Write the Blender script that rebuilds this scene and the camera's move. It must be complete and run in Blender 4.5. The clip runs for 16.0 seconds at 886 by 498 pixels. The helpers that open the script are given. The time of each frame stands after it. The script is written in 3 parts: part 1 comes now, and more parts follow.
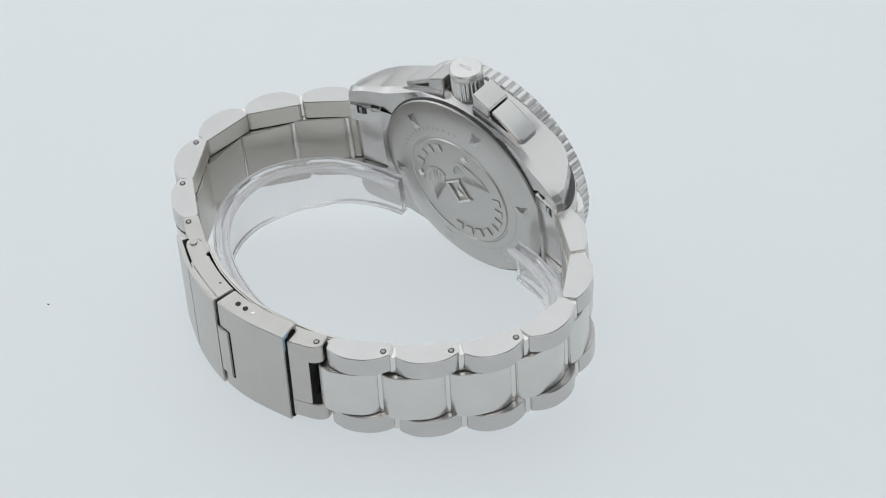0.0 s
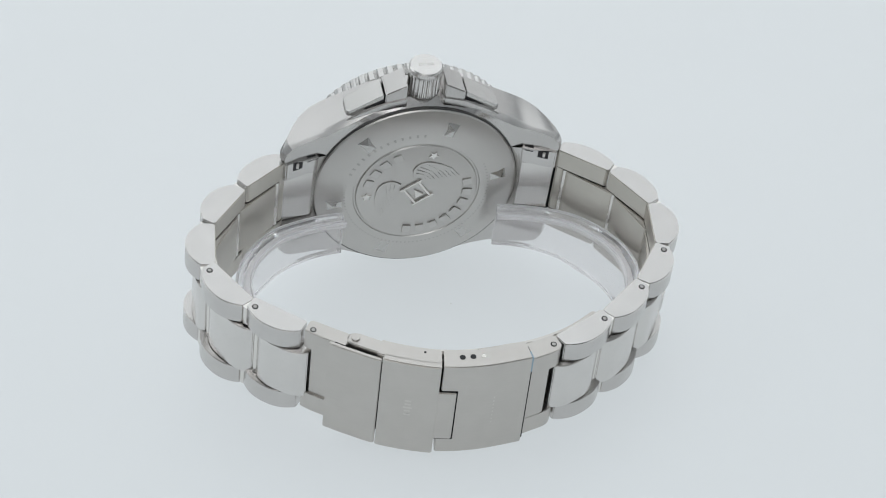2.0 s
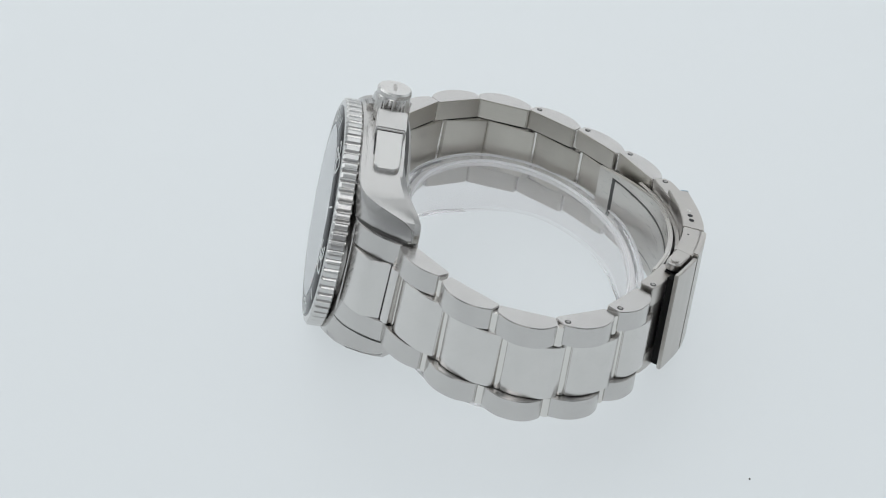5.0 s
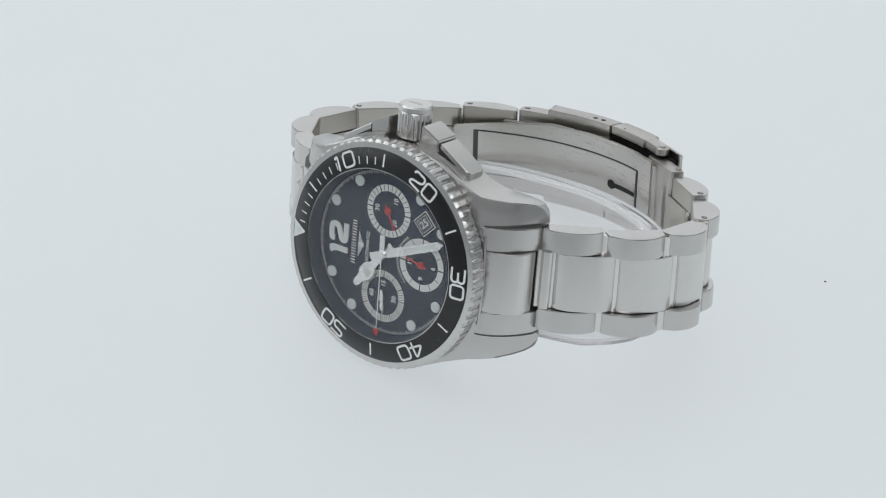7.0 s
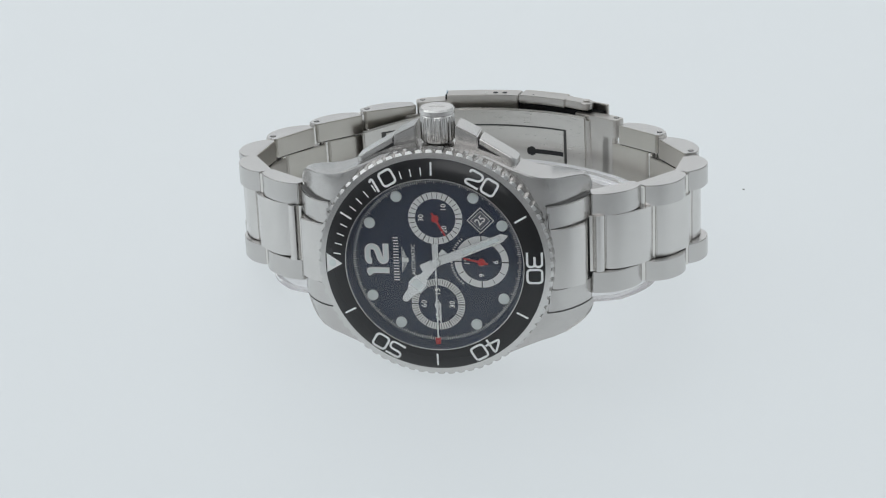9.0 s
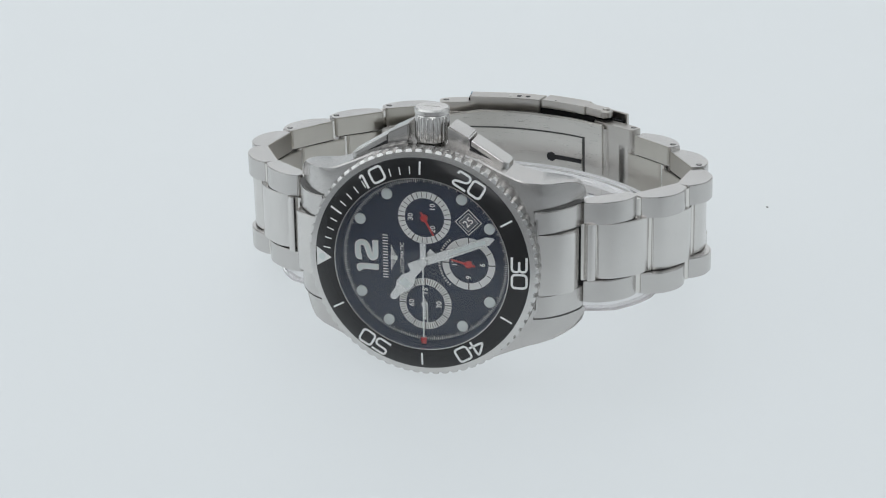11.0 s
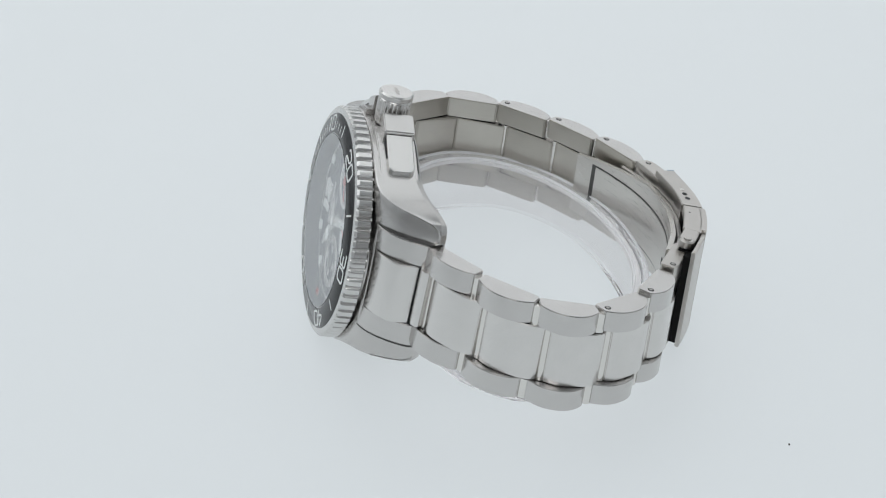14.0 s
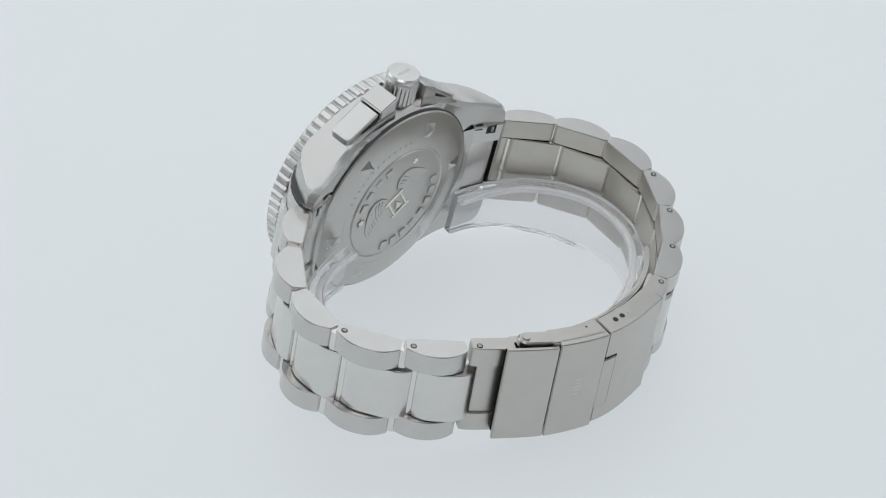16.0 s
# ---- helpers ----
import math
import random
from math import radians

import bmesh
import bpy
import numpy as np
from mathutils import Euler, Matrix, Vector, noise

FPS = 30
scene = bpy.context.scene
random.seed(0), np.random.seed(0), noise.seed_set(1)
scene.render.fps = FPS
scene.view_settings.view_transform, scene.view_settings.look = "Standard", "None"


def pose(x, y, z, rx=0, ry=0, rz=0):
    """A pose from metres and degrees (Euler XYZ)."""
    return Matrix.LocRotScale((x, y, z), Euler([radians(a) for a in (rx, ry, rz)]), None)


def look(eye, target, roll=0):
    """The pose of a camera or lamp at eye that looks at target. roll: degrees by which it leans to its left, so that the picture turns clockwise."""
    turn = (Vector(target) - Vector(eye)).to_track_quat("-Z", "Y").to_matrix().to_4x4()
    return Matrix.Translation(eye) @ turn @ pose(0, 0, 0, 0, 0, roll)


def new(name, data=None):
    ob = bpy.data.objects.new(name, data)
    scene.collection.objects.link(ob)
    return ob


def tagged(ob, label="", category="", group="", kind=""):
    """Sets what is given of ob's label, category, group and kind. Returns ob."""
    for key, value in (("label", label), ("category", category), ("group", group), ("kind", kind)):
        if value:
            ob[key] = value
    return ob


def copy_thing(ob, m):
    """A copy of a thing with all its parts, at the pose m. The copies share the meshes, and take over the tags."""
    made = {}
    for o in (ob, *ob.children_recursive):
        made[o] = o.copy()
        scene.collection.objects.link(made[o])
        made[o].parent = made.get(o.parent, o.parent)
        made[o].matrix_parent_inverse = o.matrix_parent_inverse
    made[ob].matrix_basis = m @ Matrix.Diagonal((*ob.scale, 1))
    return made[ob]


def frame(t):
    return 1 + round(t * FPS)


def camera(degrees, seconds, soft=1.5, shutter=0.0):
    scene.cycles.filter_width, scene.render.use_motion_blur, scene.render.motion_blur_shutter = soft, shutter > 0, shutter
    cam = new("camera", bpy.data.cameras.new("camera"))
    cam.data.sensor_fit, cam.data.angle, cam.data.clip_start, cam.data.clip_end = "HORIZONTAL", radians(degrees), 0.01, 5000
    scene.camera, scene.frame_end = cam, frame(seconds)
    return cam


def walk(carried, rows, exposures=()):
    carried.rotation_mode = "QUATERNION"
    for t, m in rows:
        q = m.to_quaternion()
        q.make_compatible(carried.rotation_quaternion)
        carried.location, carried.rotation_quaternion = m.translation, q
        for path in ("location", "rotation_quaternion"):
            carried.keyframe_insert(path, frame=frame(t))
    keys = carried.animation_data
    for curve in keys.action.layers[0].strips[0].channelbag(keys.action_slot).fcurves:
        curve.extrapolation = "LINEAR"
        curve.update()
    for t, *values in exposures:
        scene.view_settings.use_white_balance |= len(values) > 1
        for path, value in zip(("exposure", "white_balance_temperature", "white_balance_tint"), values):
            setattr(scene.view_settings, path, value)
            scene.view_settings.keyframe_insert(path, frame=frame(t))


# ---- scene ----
cam = camera(23.304, 16.0, soft=1.1)

# ---- camera: it stands still ----
EYE = pose(0.0, -0.33048, 0.22878, 90 - 33.269, 0, -0.090) @ pose(0, 0, 0, 0, 0, -0.130)
walk(cam, [(0.0, EYE), (16.0, EYE)], exposures=[(0.0, 0.0), (16.0, 0.0)])

# turn of the platform in degrees, time by time
TURN = [(0.0, -39.84), (0.5, -26.74), (1.0, -12.97), (1.5, 0.0), (2.0, 13.9), (2.5, 26.96), (3.0, 40.95), (3.5, 54.04),
        (4.0, 68.14), (4.5, 81.16), (5.0, 94.55), (5.35, 103.99), (5.85, 118.03), (6.35, 130.09), (6.8, 140.76), (7.0, 144.93),
        (7.5, 154.01), (8.0, 162.14), (8.5, 168.61), (9.0, 172.8), (9.35, 174.4), (9.667, 174.9), (10.0, 174.4),
        (10.35, 172.8), (10.8, 169.4), (11.0, 166.65), (11.5, 159.91), (12.0, 151.13), (12.5, 141.67), (13.0, 130.09),
        (13.5, 118.03), (14.0, 103.99), (14.5, 91.0), (15.0, 76.82), (15.5, 63.63), (16.0, 49.66)]

# ---- light: a white photo tent with soft lamps above ----
world = bpy.data.worlds.new("tent_light")
scene.world = world
world.use_nodes = True
world.node_tree.nodes["Background"].inputs["Color"].default_value = (0.80, 0.90, 1.0, 1)
world.node_tree.nodes["Background"].inputs["Strength"].default_value = 0.15


def area(name, eye, target, sx, sy, power, colour):
    lamp = bpy.data.lights.new(name, "AREA")
    lamp.shape, lamp.size, lamp.size_y, lamp.energy, lamp.color = "RECTANGLE", sx, sy, power, colour
    ob = new(name, lamp)
    ob.matrix_world = look(eye, target)
    return ob


area("soft_lamp_top", (-0.08, 0.20, 0.64), (-0.05, 0.12, 0), 1.1, 0.9, 2.2, (0.95, 0.98, 1.0))
area("soft_lamp_front", (0.0, -0.55, 0.55), (0, 0, 0.02), 0.5, 0.3, 0.7, (0.97, 0.98, 1.0))
area("soft_lamp_back", (0.0, 0.62, 0.22), (0, 0, 0.03), 1.0, 0.4, 0.5, (0.99, 0.99, 1.0))
area("soft_lamp_side", (-0.62, 0.10, 0.34), (0, 0, 0.02), 0.5, 0.5, 0.6, (0.95, 0.98, 1.0))
area("soft_lamp_side", (0.62, 0.10, 0.34), (0, 0, 0.02), 0.5, 0.5, 0.25, (0.95, 0.98, 1.0))

# ---- materials ----
MM = 0.001


def nodes_of(name):
    m = bpy.data.materials.new(name)
    m.use_nodes = True
    nt = m.node_tree
    return m, nt, nt.nodes["Principled BSDF"]


def simple(name, colour, rough=0.5, metal=0.0, grain=0.0, scale=900.0, bump=0.0, **more):
    m, nt, b = nodes_of(name)
    b.inputs["Base Color"].default_value = (*colour, 1)
    b.inputs["Roughness"].default_value = rough
    b.inputs["Metallic"].default_value = metal
    for k, v in more.items():
        b.inputs[k.replace("_", " ")].default_value = v
    if grain or bump:
        tc = nt.nodes.new("ShaderNodeTexCoord")
        nz = nt.nodes.new("ShaderNodeTexNoise")
        nz.inputs["Scale"].default_value, nz.inputs["Detail"].default_value = scale, 6
        nt.links.new(tc.outputs["Object"], nz.inputs["Vector"])
        if grain:
            mx = nt.nodes.new("ShaderNodeMix")
            mx.data_type = "RGBA"
            mx.inputs[6].default_value = (*[c * (1 - grain) for c in colour], 1)
            mx.inputs[7].default_value = (*[min(1, c * (1 + grain)) for c in colour], 1)
            nt.links.new(nz.outputs["Fac"], mx.inputs[0])
            nt.links.new(mx.outputs[2], b.inputs["Base Color"])
        if bump:
            bp = nt.nodes.new("ShaderNodeBump")
            bp.inputs["Strength"].default_value, bp.inputs["Distance"].default_value = bump, 0.00005
            nt.links.new(nz.outputs["Fac"], bp.inputs["Height"])
            nt.links.new(bp.outputs["Normal"], b.inputs["Normal"])
    return m


def brushed(name, colour, rough, stretch, strength=0.25, tone=0.05, scale=1.0):
    """Steel with fine lines: noise drawn out along one axis of the watch, and slow smudges."""
    m, nt, b = nodes_of(name)
    b.inputs["Metallic"].default_value = 1.0
    tc = nt.nodes.new("ShaderNodeTexCoord")
    mp = nt.nodes.new("ShaderNodeMapping")
    mp.inputs["Scale"].default_value = [s * scale for s in stretch]
    nt.links.new(tc.outputs["Object"], mp.inputs["Vector"])
    nz = nt.nodes.new("ShaderNodeTexNoise")
    nz.inputs["Scale"].default_value, nz.inputs["Detail"].default_value = 1.0, 5
    nt.links.new(mp.outputs["Vector"], nz.inputs["Vector"])
    sm = nt.nodes.new("ShaderNodeTexNoise")
    sm.inputs["Scale"].default_value, sm.inputs["Detail"].default_value = 260.0, 3
    nt.links.new(tc.outputs["Object"], sm.inputs["Vector"])
    add = nt.nodes.new("ShaderNodeMath")
    add.operation = "ADD"
    nt.links.new(nz.outputs["Fac"], add.inputs[0])
    nt.links.new(sm.outputs["Fac"], add.inputs[1])
    mr = nt.nodes.new("ShaderNodeMapRange")
    mr.inputs["From Min"].default_value, mr.inputs["From Max"].default_value = 0.6, 1.4
    mr.inputs["To Min"].default_value, mr.inputs["To Max"].default_value = 1 - tone, 1 + tone
    nt.links.new(add.outputs[0], mr.inputs["Value"])
    vm = nt.nodes.new("ShaderNodeVectorMath")
    vm.operation = "SCALE"
    vm.inputs[0].default_value = colour
    nt.links.new(mr.outputs[0], vm.inputs["Scale"])
    nt.links.new(vm.outputs[0], b.inputs["Base Color"])
    rr = nt.nodes.new("ShaderNodeMapRange")
    rr.inputs["To Min"].default_value, rr.inputs["To Max"].default_value = rough * 0.93, rough * 1.07
    nt.links.new(nz.outputs["Fac"], rr.inputs["Value"])
    nt.links.new(rr.outputs[0], b.inputs["Roughness"])
    bp = nt.nodes.new("ShaderNodeBump")
    bp.inputs["Strength"].default_value, bp.inputs["Distance"].default_value = strength, 0.00003
    nt.links.new(nz.outputs["Fac"], bp.inputs["Height"])
    nt.links.new(bp.outputs["Normal"], b.inputs["Normal"])
    return m


def turned(name, colour, rough):
    """Steel faced on a lathe: fine circles that stretch the highlights outward."""
    m = brushed(name, colour, rough, (9000, 9000, 300), 0.04, 0.03)
    nt = m.node_tree
    b = nt.nodes["Principled BSDF"]
    tg = nt.nodes.new("ShaderNodeTangent")
    tg.direction_type, tg.axis = "RADIAL", "Z"
    nt.links.new(tg.outputs["Tangent"], b.inputs["Tangent"])
    b.inputs["Anisotropic"].default_value = 0.75
    return m


def clear(name, ior, tint=(1, 1, 1), rough=0.0, through_share=1.0):
    m, nt, b = nodes_of(name)
    b.inputs["Base Color"].default_value = (*tint, 1)
    b.inputs["Roughness"].default_value = rough
    b.inputs["IOR"].default_value = ior
    b.inputs["Transmission Weight"].default_value = through_share
    return m


STEEL = (0.68, 0.658, 0.636)
# lines run along the band, across it, or round the case
steel_band = brushed("brushed_steel_band", (0.60, 0.585, 0.57), 0.25, (16000, 300, 300), 0.06, 0.04)
steel_inner = brushed("darker_inner_steel", (0.54, 0.515, 0.47), 0.33, (16000, 300, 300), 0.06, 0.05)
steel_clasp = brushed("brushed_steel_clasp", (0.555, 0.533, 0.505), 0.30, (16000, 300, 300), 0.07, 0.04)
steel_across = brushed("brushed_steel_across", (0.69, 0.673, 0.655), 0.25, (300, 14000, 14000), 0.04, 0.04)
steel_satin = brushed("satin_steel", STEEL, 0.38, (9000, 9000, 9000), 0.1, 0.03)
steel_case = brushed("brushed_steel_case", (0.57, 0.555, 0.54), 0.26, (500, 500, 16000), 0.05, 0.04)
steel_polished = brushed("polished_steel", (0.74, 0.72, 0.69), 0.16, (300, 300, 300), 0.0, 0.02)
steel_bezel = brushed("polished_bezel_steel", (0.64, 0.63, 0.615), 0.24, (300, 300, 300), 0.0, 0.02)
steel_back = turned("turned_steel_back", (0.57, 0.555, 0.535), 0.30)
steel_medallion = brushed("frosted_medallion_steel", (0.58, 0.565, 0.545), 0.42, (7000, 7000, 7000), 0.15, 0.03)
steel_crown = brushed("satin_crown_steel", (0.70, 0.685, 0.665), 0.26, (6000, 6000, 6000), 0.04, 0.02)
steel_pusher = brushed("polished_pusher_steel", (0.60, 0.588, 0.57), 0.24, (300, 300, 300), 0.0, 0.02)
steel_blade = brushed("fine_brushed_blade_steel", (0.62, 0.60, 0.57), 0.28, (9000, 300, 300), 0.02, 0.015)
steel_notch = brushed("milled_steel", (0.55, 0.54, 0.52), 0.22, (9000, 300, 300), 0.1)
steel_engraved = simple("engraved_steel", (0.47, 0.46, 0.44), 0.5, 1.0)
steel_dark = simple("dark_steel_recess", (0.12, 0.118, 0.115), 0.5, 0.8)
# near-black that paints the shade inside gaps and hollows
gap_shade = simple("black_gap_shade", (0.012, 0.012, 0.012), 0.8, Specular_IOR_Level=0.15)
black_ceramic = simple("black_ceramic", (0.016, 0.016, 0.017), 0.2, 0.0, 0.1, 3000)
dial_lacquer = simple("blue_black_dial_lacquer", (0.010, 0.018, 0.044), 0.4, 0.0, 0.15, 1500, Specular_IOR_Level=0.25)
lume = simple("pale_lume", (0.74, 0.80, 0.79), 0.6, 0.0, 0.04, 2500)
white_ink = simple("white_print", (0.86, 0.87, 0.86), 0.6)
silver_ink = simple("silvered_ring", (0.80, 0.81, 0.80), 0.5, 0.0)
date_grey = simple("grey_date_disc", (0.07, 0.08, 0.10), 0.5)
red_paint = simple("red_paint", (0.55, 0.03, 0.035), 0.4)
black_ink = simple("black_print", (0.02, 0.02, 0.022), 0.6)
hand_steel = simple("silver_hand_metal", (0.75, 0.75, 0.74), 0.25, 1.0)
plastic = clear("clear_plastic", 1.18, (0.97, 0.96, 0.965), 0.04, 0.82)
plastic_edge = clear("frosted_plastic_edge", 1.3, (0.97, 0.97, 0.98), 0.2, 0.25)
plastic_rim = clear("milky_plastic_rim", 1.15, (0.97, 0.96, 0.965), 0.12, 0.45)
sapphire = clear("coated_sapphire_crystal", 1.44)
blue_film = simple("blue_protective_film", (0.30, 0.42, 0.52), 0.4)
pale_dust = simple("pale_dust", (0.75, 0.75, 0.74), 0.9)
dust_grey = simple("dust", (0.10, 0.10, 0.09), 0.9)
reflection_grey = simple("reflection_grey", (0.53, 0.53, 0.53), 0.95, 0.0, 0.1, 40)
table_white = simple("matt_white_table", (0.55, 0.56, 0.57), 0.8, 0.0, 0.15, 80)
tent_white = simple("white_tent_fabric", (0.86, 0.88, 0.89), 0.9, 0.0, 0.02, 60)


def acrylic():
    """Milky acrylic plate lit from below."""
    m, nt, b = nodes_of("backlit_white_acrylic")
    tc = nt.nodes.new("ShaderNodeTexCoord")
    nz = nt.nodes.new("ShaderNodeTexNoise")
    nz.inputs["Scale"].default_value, nz.inputs["Detail"].default_value = 14, 3
    nt.links.new(tc.outputs["Object"], nz.inputs["Vector"])
    mx = nt.nodes.new("ShaderNodeMix")
    mx.data_type = "RGBA"
    mx.inputs[6].default_value, mx.inputs[7].default_value = (0.18, 0.19, 0.194, 1), (0.20, 0.21, 0.214, 1)
    nt.links.new(nz.outputs["Fac"], mx.inputs[0])
    nt.links.new(mx.outputs[2], b.inputs["Base Color"])
    b.inputs["Roughness"].default_value = 0.552
    b.inputs["Emission Color"].default_value = (0.90, 0.965, 1.0, 1)
    b.inputs["Emission Strength"].default_value = 0.55
    return m


backlit = acrylic()

# ---- mesh helpers (millimetres in, metres out) ----


def part(name, bm, material, parent, label="", m=None):
    """Link a bmesh, drawn in millimetres, as one mesh object under a thing or a part."""
    bmesh.ops.recalc_face_normals(bm, faces=bm.faces)
    bm.transform(Matrix.Scale(MM, 4))
    me = bpy.data.meshes.new(name)
    bm.to_mesh(me)
    bm.free()
    me.materials.append(material)
    ob = new(name, me)
    ob.parent = parent
    if m is not None:
        ob.matrix_basis = m
    if label:
        ob["label"] = label
    return ob


def smooth(bm, angle=28):
    bmesh.ops.recalc_face_normals(bm, faces=bm.faces)
    for f in bm.faces:
        f.smooth = True
    for e in bm.edges:
        if len(e.link_faces) == 2 and e.calc_face_angle(0) > radians(angle):
            e.smooth = False
    return bm


def bevel(bm, width, segments=2, angle=30):
    edges = [e for e in bm.edges if len(e.link_faces) == 2 and e.calc_face_angle(0) > radians(angle)]
    if width > 0 and edges:
        bmesh.ops.bevel(bm, geom=edges, offset=width, segments=segments, affect="EDGES", clamp_overlap=True)
    return bm


def prism(outline, x0, x1, axis="x", bev=0.0, bm=None):
    """Extrude an outline: axis x: (y, z) points from x0 to x1; axis z: (x, y) points from z0 to z1."""
    own = bmesh.new()
    put = (lambda a, b, h: (h, a, b)) if axis == "x" else (lambda a, b, h: (a, b, h)) if axis == "z" else (lambda a, b, h: (a, h, b))
    low = [own.verts.new(put(a, b, x0)) for a, b in outline]
    top = [own.verts.new(put(a, b, x1)) for a, b in outline]
    own.faces.new(low[::-1])
    own.faces.new(top)
    n = len(outline)
    for i in range(n):
        own.faces.new((low[i], low[(i + 1) % n], top[(i + 1) % n], top[i]))
    bmesh.ops.recalc_face_normals(own, faces=own.faces)
    bevel(own, bev)
    return merge(bm, own) if bm else own


def merge(bm, other, m=None):
    if m is not None:
        other.transform(m)
    me = bpy.data.meshes.new("scratch")
    other.to_mesh(me)
    other.free()
    bm.from_mesh(me)
    bpy.data.meshes.remove(me)
    return bm


def box(cx, cy, cz, sx, sy, sz, bev=0.0, m=None):
    bm = bmesh.new()
    bmesh.ops.create_cube(bm, size=1.0)
    bm.transform(Matrix.Translation((cx, cy, cz)) @ Matrix.Diagonal((sx, sy, sz, 1)))
    bevel(bm, bev)
    if m is not None:
        bm.transform(m)
    return bm


def lathe(profile, n=96, close=False, ripple=None):
    """Turn (r, z) points about z. ripple(k, i): factor on the radius of point k at step i."""
    bm = bmesh.new()
    rings = []
    for k, (r, z) in enumerate(profile):
        if r < 1e-6:
            rings.append([bm.verts.new((0, 0, z))])
            continue
        ring = []
        for i in range(n):
            a = 2 * math.pi * i / n
            q = r * (ripple(k, i) if ripple else 1)
            ring.append(bm.verts.new((q * math.cos(a), q * math.sin(a), z)))
        rings.append(ring)
    pairs = list(zip(rings, rings[1:])) + ([(rings[-1], rings[0])] if close else [])
    for p, q in pairs:
        for i in range(n):
            j = (i + 1) % n
            if len(p) == 1:
                bm.faces.new((p[0], q[i], q[j]))
            elif len(q) == 1:
                bm.faces.new((p[i], p[j], q[0]))
            else:
                bm.faces.new((p[i], p[j], q[j], q[i]))
    return bm


def ring(r0, r1, z0, z1, n=64):
    return lathe([(r0, z0), (r1, z0), (r1, z1), (r0, z1)], n, close=True)


def disc(r, z0, z1, n=40, bev=0.0):
    if bev:
        return lathe([(0, z0), (r, z0), (r, z1 - bev), (r - bev, z1), (0, z1)], n)
    return lathe([(0, z0), (r, z0), (r, z1), (0, z1)], n)


def flat(points, z0, z1, bev=0.0):
    return prism(points, z0, z1, "z", bev)


def spun(deg):
    return Matrix.Rotation(radians(deg), 4, "Z")


def writing(text, size, x, y, z, turn=0.0, deep=0.08, squash=1.0, bold=0.0, m=None):
    """Letters of the built-in font, centred at x, y and raised by deep, read with their feet towards -y before the turn."""
    cu = bpy.data.curves.new("letters", "FONT")
    cu.body, cu.size, cu.align_x, cu.align_y, cu.extrude = text, size, "CENTER", "CENTER", deep / 2
    cu.resolution_u, cu.offset = 3, bold
    ob = bpy.data.objects.new("letters", cu)
    me = bpy.data.meshes.new_from_object(ob)
    bm = bmesh.new()
    bm.from_mesh(me)
    bpy.data.objects.remove(ob)
    bpy.data.curves.remove(cu)
    bpy.data.meshes.remove(me)
    bm.transform((m or Matrix()) @ Matrix.Translation((x, y, z)) @ spun(turn) @ Matrix.Diagonal((squash, 1, 1, 1)))
    return bm


def glide(points, steps):
    """A smooth line through points (Catmull-Rom)."""
    out = []
    P = [Vector(p) for p in points]
    P = [2 * P[0] - P[1]] + P + [2 * P[-1] - P[-2]]
    for i in range(1, len(P) - 2):
        for s in range(steps):
            t = s / steps
            a, b, c, d = P[i - 1:i + 3]
            out.append(0.5 * (2 * b + (c - a) * t + (2 * a - 5 * b + 4 * c - d) * t * t + (3 * b - a - 3 * c + d) * t ** 3))
    return out + [P[-2]]


def offset(line, d):
    """The line moved sideways by d (to its left)."""
    out = []
    for i, p in enumerate(line):
        a, b = line[max(0, i - 1)], line[min(len(line) - 1, i + 1)]
        t = (b - a).normalized()
        out.append(p + Vector((-t.y, t.x)) * d)
    return out


# ---- the place: platform, tent ----
platform = lathe([(0, -12), (187, -12), (190, -10), (190, -1), (189, 0), (0, 0)], 128)
turntable = new("turntable")
tagged(turntable, "round backlit white acrylic turntable disc, spotless but for dust", "turntable", kind="structure")
part("platform", smooth(platform), backlit, turntable)

table = part("ground", box(0, 0, -17, 1500, 1500, 10), table_white, None)
tagged(table, "matt white table under the turntable", "table", kind="structure")


def wall(name, cx, cy, cz, sx, sy, sz, label):
    return tagged(part(name, box(cx, cy, cz, sx, sy, sz), tent_white, None), label, "wall", kind="structure")


wall("wall_north", 0, 700, 340, 1400, 6, 700, "plain white fabric wall of the photo tent")
# the south side is an unseen addition; its grey sets what the steel reflects
south = wall("wall_south", 0, -700, 340, 1400, 6, 700, "plain grey unseen wall behind the camera, added to tone reflections")
south.data.materials[0] = reflection_grey
wall("wall_east", 703, 0, 340, 6, 1400, 700, "plain white fabric wall of the photo tent")
wall("wall_west", -703, 0, 340, 6, 1400, 700, "plain white fabric wall of the photo tent")
tagged(part("ceiling", box(0, 0, 693, 1400, 1400, 6), tent_white, None), "white fabric roof of the photo tent", "ceiling", kind="structure")

# ---- the wristwatch: x to 3 o'clock, y to 12 o'clock, z out of the dial ----
watch = new("wristwatch")
tagged(watch, "stainless steel chronograph diver's watch with black bezel, lying on its side", "watch")
SEAT = Matrix(((0.06119801, 0.99673616, 0.05264827, -0.00168155), (-0.22743433, -0.03743429, 0.97307364, 0.02155805),
               (0.97186853, -0.07152419, 0.22440111, 0.02267631), (0, 0, 0, 1)))


def on(name, bm, material, label=""):
    """A part of the watch."""
    return part(name, bm, material, watch, label, SEAT)


